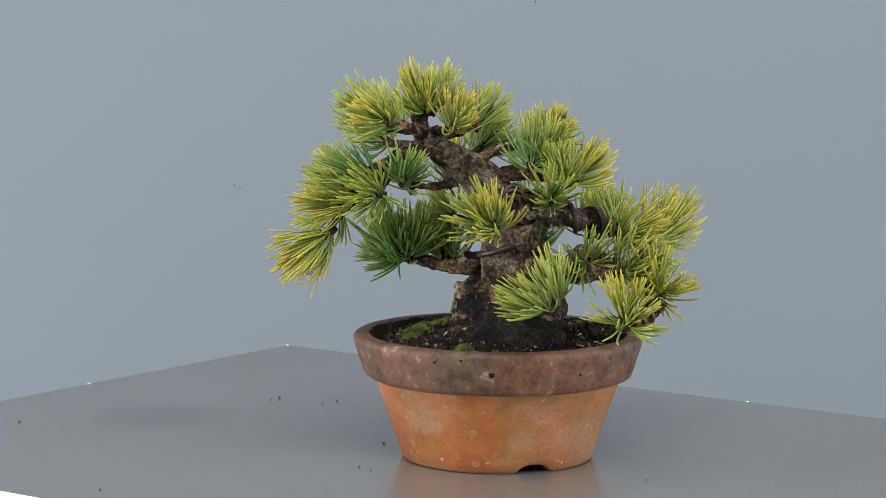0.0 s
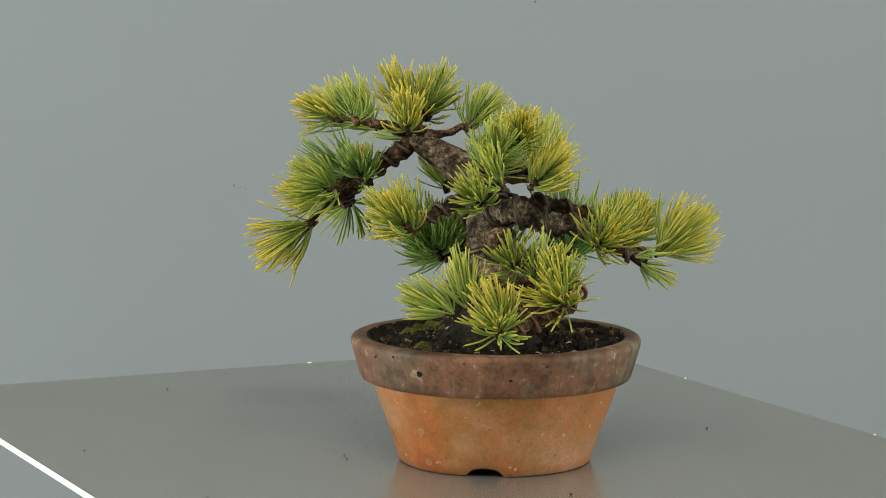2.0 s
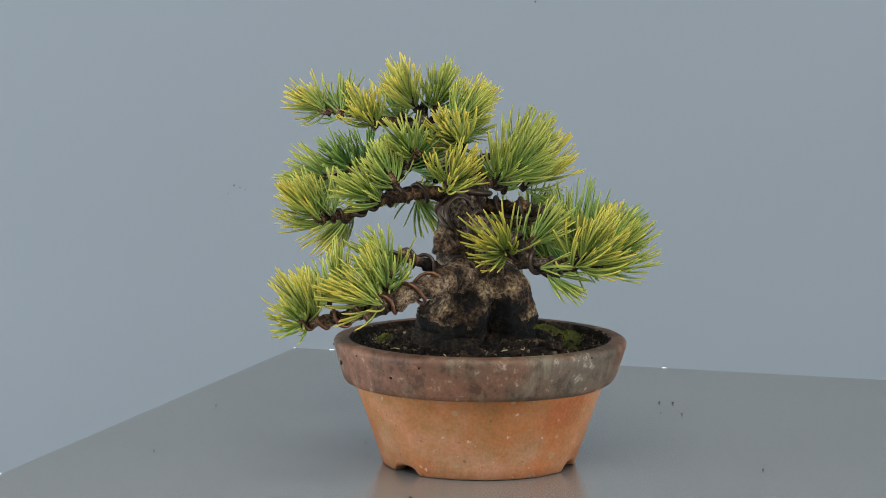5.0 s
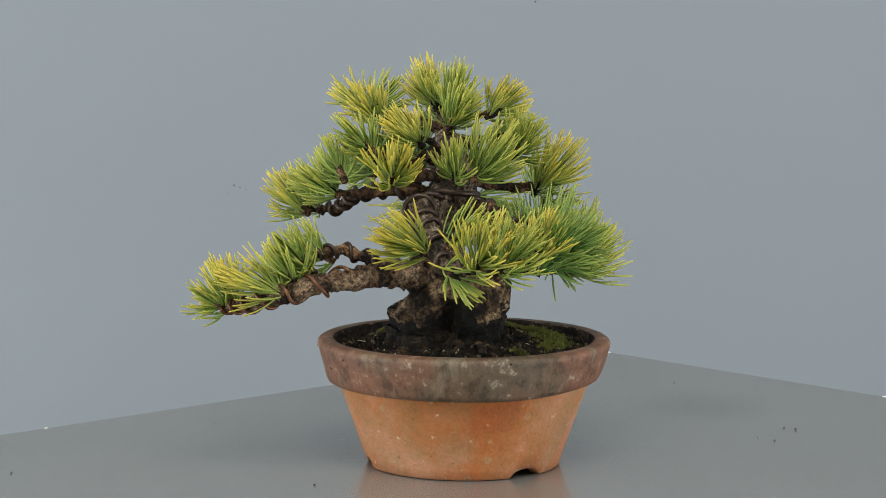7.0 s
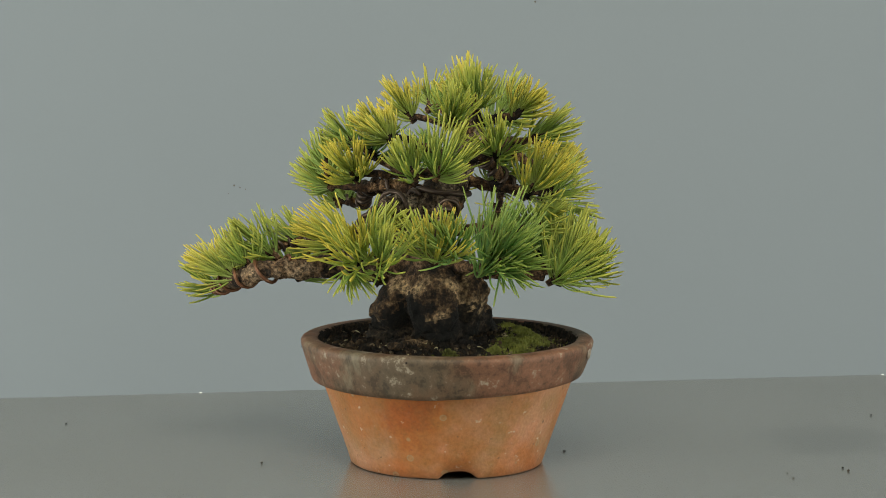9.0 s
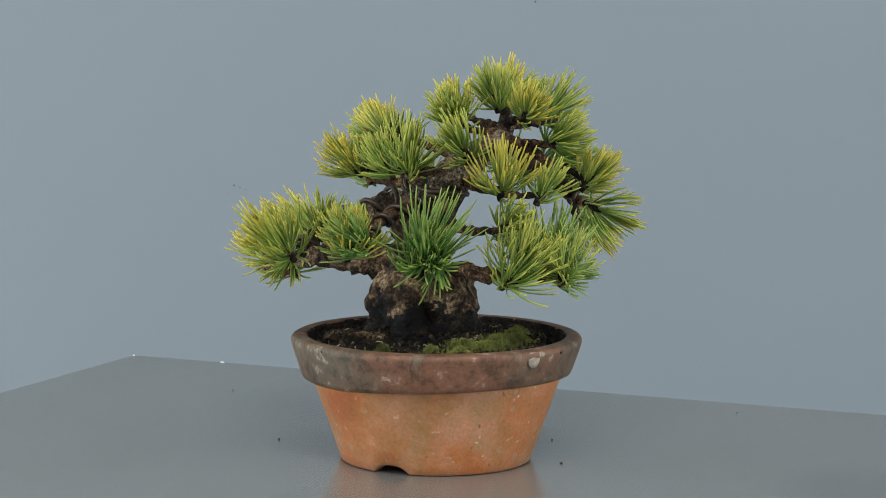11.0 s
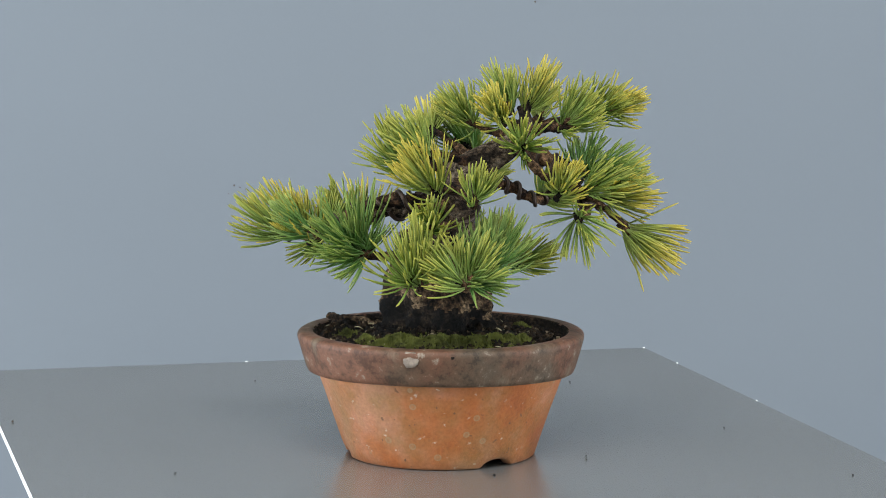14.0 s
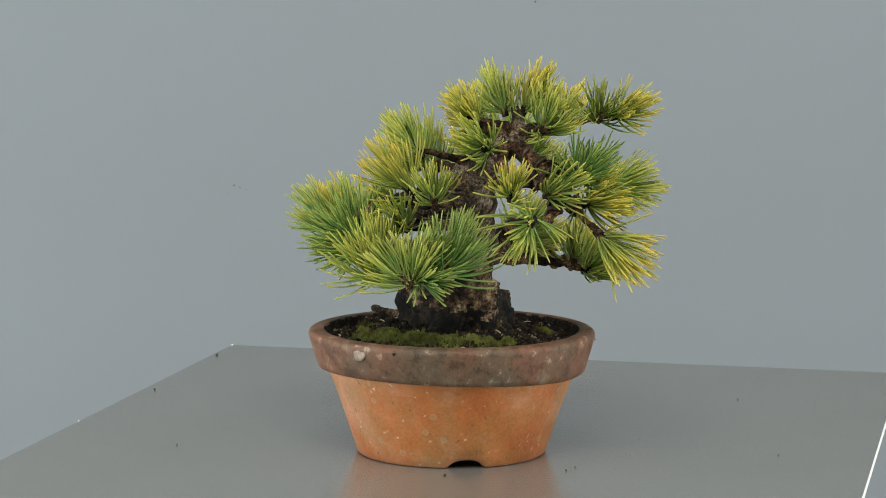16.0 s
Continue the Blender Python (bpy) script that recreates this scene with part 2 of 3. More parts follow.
for sx, sz, sr in ((-0.1946, 0.1019, 0.00085), (-0.1896, 0.1003, 0.00054), (-0.1850, 0.0988, 0.00046), (-0.1993, 0.0949, 0.00046), (0.0544, 0.2557, 0.00093)):
    wall_speck(sx, sz, sr)

# ---- turntable plate ----
PC, PA = (0.014, 0.005), 54.9
PLATE_POSE = pose(PC[0], PC[1], 0, 0, 0, PA)


def make_plate():
    plate = tagged(new("turntable_plate"), "grey brushed laminate turntable board with chipped white edges", "turntable")
    bm = bmesh.new()
    hx, hy = 0.250, 0.359
    box(bm, -hx, -hy, -0.0039, hx, hy, 0, PLATE_POSE)
    bmesh.ops.bevel(bm, geom=bm.edges[:], offset=0.0004, segments=1, affect="EDGES")
    bm.normal_update()
    for f in bm.faces:
        f.material_index = 0 if abs(f.normal.z) > 0.95 else 1
    part("board", bm, [PLATE, PLATE_EDGE], plate, smooth=False)

    def chip(x, y, lx, ly):
        b = bmesh.new()
        bmesh.ops.create_icosphere(b, subdivisions=2, radius=1.0)
        for v in b.verts:
            k = 1 + 0.4 * noise.noise(v.co * 2.3 + Vector((x * 90, y * 90, 0)))
            v.co = PLATE_POSE @ Vector((x + v.co.x * lx * 0.6 * k, y + v.co.y * ly * 0.6 * k, v.co.z * 0.0006))
        part("edge_chip", b, PLATE_EDGE, plate, "bare white chip in the edge")
    for x, y in ((-hx, hy), (hx, hy), (hx, -hy), (-hx, -hy)):
        chip(x * 0.998, y * 0.9985, 0.0014, 0.0016)
    for x, y, lx, ly in ((-0.220, hy, 0.004, 0.0008), (0.034, hy, 0.003, 0.0006), (hx, 0.191, 0.001, 0.002), (-hx, -0.127, 0.0007, 0.002),
                         (-hx, -0.285, 0.0008, 0.003), (0.055, -hy, 0.002, 0.0007), (hx, -0.037, 0.0007, 0.002)):
        chip(x, y, lx, ly)
    return plate


def make_stand():
    stand = tagged(new("turntable_stand"), "plain dark pedestal carrying the turntable board", "pedestal")
    stand.location = (0, 0, -0.8)
    bm = bmesh.new()
    bmesh.ops.create_cone(bm, cap_ends=True, segments=48, radius1=0.16, radius2=0.15, depth=0.03, matrix=Matrix.Translation((0, 0, 0.015)))
    part("foot", bm, FLOOR, stand, smooth=False)
    bm = bmesh.new()
    bmesh.ops.create_cone(bm, cap_ends=True, segments=32, radius1=0.04, radius2=0.04, depth=0.7461, matrix=Matrix.Translation((0, 0, 0.03 + 0.37305)))
    part("column", bm, FLOOR, stand, smooth=False)
    bm = bmesh.new()
    bmesh.ops.create_cone(bm, cap_ends=True, segments=48, radius1=0.10, radius2=0.10, depth=0.02, matrix=Matrix.Translation((0, 0, 0.7861)))
    part("bearing", bm, FLOOR, stand, smooth=False)


plate = make_plate()
make_stand()

# ---- crumbs on the plate ----
def make_crumbs():
    bm = bmesh.new()

    def crumb(x, y, r):
        rough = Vector((1.0, 0.8, 0.7))
        made = bmesh.ops.create_icosphere(bm, subdivisions=1, radius=1.0)["verts"]
        for v in made:
            k = r * (1 + 0.5 * noise.noise(v.co * 1.7 + Vector((x, y, 0)) * 300))
            v.co = Vector((x + v.co.x * k * rough.x, y + v.co.y * k * rough.y, max(0.0001, r * 0.6 + v.co.z * k * rough.z)))
    crumb(-0.050, 0.034, 0.0010)
    crumb(-0.062, -0.037, 0.0008)
    crumb(-0.130, 0.180, 0.0009)
    crumb(-0.095, 0.166, 0.0007)
    crumb(-0.283, 0.094, 0.0009)
    crumb(0.090, 0.152, 0.0009)
    crumb(-0.055, -0.046, 0.0007)
    crumb(-0.125, 0.1875, 0.0011)
    crumb(-0.086, 0.177, 0.0009)
    crumb(0.103, -0.067, 0.0009)
    crumb(-0.066, -0.175, 0.0008)
    crumb(0.110, -0.244, 0.0008)
    crumb(0.275, -0.100, 0.0008)
    crumb(0.406, 0.029, 0.0013)
    crumb(0.281, 0.112, 0.0010)
    crumb(-0.203, -0.105, 0.0008)
    return tagged(part("soil_crumbs", bm, GRIT_DARK, smooth=False), "tiny dark soil crumbs lying on the board", "crumbs", kind="stuff")


crumbs = make_crumbs()

# ---- pot ----
POT = Vector((0.0185, 0.0018, 0.0))
NOTCHES = (-67.8, 51.0, 166.6)


def make_pot():
    pot = tagged(new("bonsai_pot"), "round weathered terracotta bonsai pot with dark grey-brown rim", "flower pot")
    seg = 240

    def lathe(profile, wob=0.0, lift=0.0):
        bm = bmesh.new()
        rings = []
        for j, (r, z, foot) in enumerate(profile):
            ring = []
            for k in range(seg):
                a = 2 * math.pi * k / seg
                rr = r * (1 + wob * noise.noise(Vector((math.cos(a) * 1.7, math.sin(a) * 1.7, z * 60))))
                zz = z
                if lift and z < 0.0605:
                    zz += lift * max(0.0, math.cos(a - radians(125))) * (0.0605 - z) / 0.012
                if foot == 1:
                    h = 0.0
                    for nd in NOTCHES:
                        d = (math.degrees(a) - nd + 180) % 360 - 180
                        h = max(h, 1 - (abs(d) / 11.0) ** 2.2)
                    zz = z + 0.0046 * max(0.0, h) ** 0.6 + 0.0002 * noise.noise(Vector((math.cos(a) * 9, math.sin(a) * 9, 3)))
                ring.append(bm.verts.new((math.cos(a) * rr, math.sin(a) * rr, zz + wob * 0.03 * noise.noise(Vector((math.cos(a) * 2, math.sin(a) * 2, 7 + z * 20))))))
            rings.append(ring)
        for p, q in zip(rings, rings[1:]):
            for k in range(seg):
                bm.faces.new((p[k], p[(k + 1) % seg], q[(k + 1) % seg], q[k]))
        return bm, rings

    bm, rings = lathe([(0.0470, 0.0078, 0), (0.0495, 0.0004, 1), (0.0556, 0.0004, 1), (0.0566, 0.0012, 1), (0.0584, 0.0068, 0),
                       (0.0612, 0.0150, 0), (0.0650, 0.0260, 0), (0.0689, 0.0370, 0), (0.0724, 0.0470, 0), (0.0737, 0.0505, 0), (0.0745, 0.0560, 0)], 0.004)
    bm.faces.new(rings[0][::-1])
    part("body", bm, CLAY, pot, "weathered orange terracotta")
    bm, rings = lathe([(0.0730, 0.0492, 0), (0.0775, 0.0493, 0), (0.0792, 0.0502, 0), (0.0804, 0.0530, 0), (0.0825, 0.0600, 0), (0.0846, 0.0670, 0),
                       (0.0856, 0.0705, 0), (0.0857, 0.0722, 0), (0.0850, 0.0736, 0), (0.0836, 0.0744, 0), (0.0815, 0.0747, 0), (0.0790, 0.0747, 0), (0.0766, 0.0745, 0),
                       (0.0757, 0.0737, 0), (0.0748, 0.0700, 0), (0.0725, 0.0610, 0), (0.0690, 0.0606, 0)], 0.006, 0.0036)
    # the rim's inner face takes a darker clay, with a ragged border
    for f in bm.faces:
        c = f.calc_center_median()
        f.material_index = 1 if math.hypot(c.x, c.y) + 0.0012 * noise.noise(c * 160) < 0.0763 and c.z > 0.058 else 0
    part("rim", bm, [RIM, INNER_CLAY], pot, "dark grey-brown stained rim")
    # pits and chips in the rim
    rng = random.Random(7)

    def blot(name, ang, r, z, s, m, label, flat=0.3):
        b = bmesh.new()
        bmesh.ops.create_icosphere(b, subdivisions=2, radius=s)
        for v in b.verts:
            v.co *= 1 + 0.5 * noise.noise(v.co * 500 + Vector((ang, z * 100, r)))
            v.co.x *= flat
        bmesh.ops.transform(b, matrix=Matrix.Rotation(radians(ang), 4, "Z") @ Matrix.Translation((r, 0, z)), verts=b.verts)
        part(name, b, m, pot, label)
    blot("pit", -93, 0.0832, 0.0625, 0.0016, GRIT_DARK, "small dark pit in the rim")
    blot("pit", -56, 0.0828, 0.061, 0.0011, GRIT_DARK, "small dark pit in the rim")
    for ang in (-112, -97, -66, -41, 30, 140):
        blot("pit", ang + rng.uniform(-9, 9), 0.0856, rng.uniform(0.068, 0.0725), rng.uniform(0.0005, 0.0011), GRIT_DARK, "small dark pit in the rim")
    blot("chip", 119, 0.0851, 0.0692, 0.0046, FLAKE, "pale flaked patch in the rim", 0.12)
    return pot


pot = make_pot()
pot.location = POT


# ---- soil, grit and moss ----
def soil_height(x, y):
    d = math.hypot(x, y)
    h = 0.0700 + 0.012 * max(0, 1 - d / 0.058) + 0.0065 * math.exp(-((x - 0.056) ** 2 + (y - 0.016) ** 2) / 0.014 ** 2) + 0.0016 * noise.noise(Vector((x * 55, y * 55, 1)))
    return h + 0.0009 * noise.noise(Vector((x * 190, y * 190, 5)))


def make_soil():
    bm = bmesh.new()
    prev = None
    for j in range(30):
        r = 0.0738 * j / 29
        ring = []
        for k in range(96 if j else 1):
            a = 2 * math.pi * k / 96
            x, y = math.cos(a) * r, math.sin(a) * r
            ring.append(bm.verts.new((x, y, soil_height(x, y) - (0.001 if j == 29 else 0))))
        if prev:
            for k in range(96):
                if len(prev) == 1:
                    bm.faces.new((prev[0], ring[k], ring[(k + 1) % 96]))
                else:
                    bm.faces.new((prev[k], ring[k], ring[(k + 1) % 96], prev[(k + 1) % 96]))
        prev = ring
    low = [bm.verts.new((v.co.x * 0.72, v.co.y * 0.72, 0.0082)) for v in prev]
    for k in range(96):
        bm.faces.new((prev[k], low[k], low[(k + 1) % 96], prev[(k + 1) % 96]))
    bm.faces.new(low[::-1])
    ob = part("soil", bm, SOIL)
    return tagged(ob, "dark moist gritty potting soil filling the pot", "soil", kind="stuff")


def scatter(name, count, seed, material, size, label, centre=None, spread=None, squash=0.7):
    rng = random.Random(seed)
    bm = bmesh.new()
    for _ in range(count):
        if centre:
            x, y = rng.gauss(centre[0], spread), rng.gauss(centre[1], spread)
        else:
            r, a = 0.071 * math.sqrt(rng.random()), rng.uniform(0, 6.283)
            x, y = math.cos(a) * r, math.sin(a) * r
        if math.hypot(x, y) > 0.0715:
            continue
        s = size * rng.uniform(0.5, 1.5)
        m = Matrix.Translation((x, y, soil_height(x, y) + s * 0.3)) @ Euler([rng.uniform(0, 6) for _ in range(3)]).to_matrix().to_4x4() @ Matrix.Diagonal((s, s * rng.uniform(0.6, 1), s * squash, 1))
        for v in bmesh.ops.create_icosphere(bm, subdivisions=1, radius=1.0, matrix=m)["verts"]:
            v.co += Vector((rng.gauss(0, 1), rng.gauss(0, 1), rng.gauss(0, 1))) * s * 0.17
    return tagged(part(name, bm, material, smooth=False), label, "grit" if "grit" in name else "moss", kind="stuff")


def make_moss():
    rng = random.Random(11)
    bm = bmesh.new()
    spots = ((-31, 38, 15), (-20, 48, 13), (-45, 20, 11), (-8, 47, 13), (-2, 58, 8), (-52, -2, 9), (-48, 6, 8), (-36, 28, 10), (-52, -14, 6), (14, 52, 6), (-20, -52, 7), (40, 40, 6))
    for cx, cy, s in spots:
        for _ in range(int(s * 40)):
            x, y = (cx + rng.gauss(0, s * 0.55)) * 0.001, (cy + rng.gauss(0, s * 0.45)) * 0.001
            if math.hypot(x, y) > 0.072 or math.hypot(x, y) < 0.018:
                continue
            d = math.hypot(x * 1000 - cx, y * 1000 - cy) / s
            z = soil_height(x, y) + 0.0042 * max(0, 1 - d) + 0.0012 * noise.noise(Vector((x * 240, y * 240, 2)))
            n = rng.randint(3, 5)
            for _ in range(n):
                a, lean, h = rng.uniform(0, 6.283), rng.uniform(0.1, 0.9), rng.uniform(0.0015, 0.0034)
                t = Vector((math.cos(a) * lean, math.sin(a) * lean, 1)).normalized() * h
                w = Vector((-math.sin(a), math.cos(a), 0)) * 0.00035
                b = Vector((x, y, z - 0.001))
                v = [bm.verts.new(p) for p in (b - w, b + w, b + t * 0.7 + w * 0.8, b + t, b + t * 0.7 - w * 0.8)]
                bm.faces.new(v)
    return tagged(part("moss", bm, MOSS, smooth=False), "patches of short green moss on the soil", "moss", kind="stuff")


soil = make_soil()
grit = scatter("pale_grit", 480, 5, GRIT, 0.0012, "pale grit grains strewn over the dark soil")
dark_grit = scatter("dark_grit", 1700, 6, GRIT_DARK, 0.0017, "dark gritty crumbs covering the soil")
moss = make_moss()


def make_straw():
    rng = random.Random(21)
    bm = bmesh.new()
    for _ in range(80):
        r, a = rng.uniform(0.036, 0.070), rng.uniform(0, 6.283)
        x, y = math.cos(a) * r, math.sin(a) * r
        z, b, up = soil_height(x, y), rng.uniform(0, 6.283), rng.uniform(0.1, 1.1)
        d = Vector((math.cos(b), math.sin(b), up)).normalized() * rng.uniform(0.003, 0.009)
        w = Vector((-math.sin(b), math.cos(b), 0)) * rng.uniform(0.00025, 0.0005)
        p = [Vector((x, y, z)) + d * k + Vector((0, 0, -0.004 * k * k)) + w * 2.0 * math.sin(3 * k) for k in (0, 0.35, 0.7, 1.0)]
        tube(bm, p, [w.length] * 3 + [w.length * 0.4], 5)
    return tagged(part("straw_bits", bm, LEAF), "pale dry straw and sprout bits on the soil", "straw", kind="stuff")


def make_root():
    bm = bmesh.new()
    line = [mm(36, 10, 68), mm(52, 16, 74), mm(66, 20, 76.5), mm(80, 24, 77.5), mm(90, 26, 79)]
    pts, rad = [], []
    for i in range(len(line) - 1):
        for k in range(6):
            pts.append(line[i].lerp(line[i + 1], k / 6) + Vector((0, 0, 0.0012 * noise.noise(Vector((i * 6 + k, 0, 0)) * 0.7))))
            rad.append(0.0034 - 0.0013 * (i * 6 + k) / 24)
    tube(bm, pts, rad, 10, 0.45, 420)
    ob = part("root", bm, BARK, off=POT)
    return tagged(ob, "dark exposed root stub lying across the soil", "root")


straw = make_straw()
root = make_root()
for ob in (soil, grit, dark_grit, moss, straw, root):
    ob.location = POT

# ---- the pine ----
BASE = Vector((0.020, -0.006, 0.070))
pine = tagged(new("bonsai_pine"), "miniature wired white pine with golden-tipped green needle tufts in a pot", "bonsai tree")
pine.location = BASE


def spline4(points, n):
    p = [np.array(q, float) for q in points]
    p = [2 * p[0] - p[1]] + p + [2 * p[-1] - p[-2]]
    out = []
    for i in range(1, len(p) - 2):
        a, b, c, d = p[i - 1], p[i], p[i + 1], p[i + 2]
        for k in range(n):
            t = k / n
            out.append(0.5 * (2 * b + (c - a) * t + (2 * a - 5 * b + 4 * c - d) * t * t + (3 * b - a - 3 * c + d) * t ** 3))
    out.append(p[-2])
    return out


def make_trunk():
    bm = bmesh.new()
    path = [(22, -4, 64, 37), (21, -5, 72, 35), (21, -4, 80, 31), (22, -4, 88, 30), (25, -4, 96, 31.5), (26, -5, 102, 30.5), (26, -7, 107, 25.5), (25, -9, 111, 18.5),
            (23, -11, 117, 15.5), (22, -12, 126, 14), (21, -12, 137, 13), (18, -10, 149, 13), (12, -5, 161, 12.5), (1, -8, 172, 10), (-13, -14, 182, 8), (-25, -19, 191, 6),
            (-27, -20, 201, 3.8), (-24, -19, 209, 2.2)]
    sp = spline4([(p[0], p[1], p[2], p[3]) for p in path], 12)
    centre, radii = [mm(*q[:3]) for q in sp], [q[3] * 0.001 for q in sp]
    rings = []
    sides = 90
    for p, r, (t, u, v) in zip(centre, radii, frames_along(centre)):
        ring = []
        for k in range(sides):
            a = 2 * math.pi * k / sides
            d = u * math.cos(a) + v * math.sin(a)
            q = p + d * r
            low = max(0.0, min(1.0, (0.113 - p.z) / 0.015))
            g = 1 + low * 0.11 * math.cos(2 * (math.atan2(d.y, d.x) - radians(108))) + (0.10 + 0.10 * low) * noise.noise(q * 38 + Vector((3, 1, 2))) + 0.06 * noise.noise(q * 110) + 0.03 * noise.noise(q * 300)
            g += low * 0.06 * math.sin(a * 5 + 14 * p.z) + 0.02 * noise.noise(q * 500) + (0.04 + 0.03 * low) * abs(noise.noise(q * 190))
            # deep creases between the lobes of the burl
            lobe = abs(noise.noise(Vector((q.x * 26, q.y * 26, q.z * 9)) + Vector((5, 2, 7))))
            g += low * (0.22 * min(lobe, 0.3) / 0.3 - 0.16)
            ring.append(bm.verts.new(p + d * r * g))
        rings.append(ring)
    for a, b in zip(rings, rings[1:]):
        for k in range(sides):
            bm.faces.new((a[k], a[(k + 1) % sides], b[(k + 1) % sides], b[k]))
    bm.faces.new(rings[0][::-1])
    bm.faces.new(rings[-1])
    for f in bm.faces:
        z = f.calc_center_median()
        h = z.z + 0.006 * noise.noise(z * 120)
        # faces below this uneven height take the blacker bark
        black_top = 0.091 + 0.018 * noise.noise(z * 45 + Vector((4, 0, 1))) + 0.008 * noise.noise(z * 200)
        f.material_index = 1 if h > 0.117 else 2 if z.z < black_top else 0
    ob = part("trunk", bm, [BARK, BARK_GREY, BARK_BLACK], pine, "gnarled dark trunk with swollen base", off=BASE)
    for k in KNOTS:
        knot(ob, *k)
    return ob, centre, radii


# old cut knots where limbs were taken off: place, way out, radius, in millimetres
KNOTS = (((46, -20, 116), (0.9, -0.4, 0.1), 8.5), ((45, -2, 117), (0.95, 0.0, 0.1), 8.5), ((36, -26, 134), (0.7, -0.7, 0.1), 7.0))


def knot(trunk_ob, at, way, r):
    way = Vector(way).normalized()
    bm = bmesh.new()
    steps = ((-10, 1.15), (-4, 1.12), (0, 1.1), (1.6, 1.0), (2.2, 0.82), (1.4, 0.66), (0.6, 0.5), (0.9, 0.2))
    pts, rad = [mm(*at) + way * d * 0.001 for d, _ in steps], [r * k * 0.001 for _, k in steps]
    u = way.orthogonal().normalized()
    v = way.cross(u)
    rings = []
    for p, q in zip(pts, rad):
        rings.append([bm.verts.new(p + (u * math.cos(a) + v * math.sin(a)) * q * (1 + 0.16 * noise.noise((p + u * math.cos(a) * q + v * math.sin(a) * q) * 200)))
                      for a in (2 * math.pi * n / 28 for n in range(28))])
    for a, b in zip(rings, rings[1:]):
        for n in range(28):
            bm.faces.new((a[n], a[(n + 1) % 28], b[(n + 1) % 28], b[n]))
    bm.faces.new(rings[-1])
    part("knot", bm, BARK_TAN, trunk_ob, "round healed cut knot", off=BASE)


def branch(r0, r1, *points, skin=None):
    """A crooked tapering limb through points in millimetres."""
    n = len(points)
    sp = spline4([(*p, r0 + (r1 - r0) * i / (n - 1)) for i, p in enumerate(points)], 16)
    pts, rad = [], []
    for q in sp:
        w = Vector(q[:3])
        w += Vector((noise.noise(w * 0.09), noise.noise(w * 0.09 + Vector((9, 0, 0))), noise.noise(w * 0.09 + Vector((0, 9, 0))))) * 1.6
        pts.append(w * 0.001)
        rad.append(q[3] * 0.001)
    bm = bmesh.new()
    tube(bm, pts, [0.84 * r for r in rad], 18, 0.45, 260)
    ob = part("branch", bm, skin or BARK_YOUNG, pine, off=BASE)
    return ob, pts, rad


def coil(limb, start, end, turns, material=None, r=1.1):
    """Wire wound round a limb between two shares of its length."""
    ob, pts, rad = limb
    fr = frames_along(pts)
    n = int(turns * 14)
    line = []
    for i in range(n + 1):
        s = (start + (end - start) * i / n) * (len(pts) - 1)
        k = min(int(s), len(pts) - 2)
        f = s - k
        p, t = pts[k].lerp(pts[k + 1], f), fr[k]
        rr = rad[k] + (rad[k + 1] - rad[k]) * f + r * 0.0006
        a = 2 * math.pi * turns * i / n
        line.append(p + (t[1] * math.cos(a) + t[2] * math.sin(a)) * rr)
    bm = bmesh.new()
    tube(bm, line, [r * 0.001] * len(line), 7)
    part("wire", bm, material or WIRE, ob, "dark wire wound round the limb", off=BASE)


TUFT_SEED = [0]


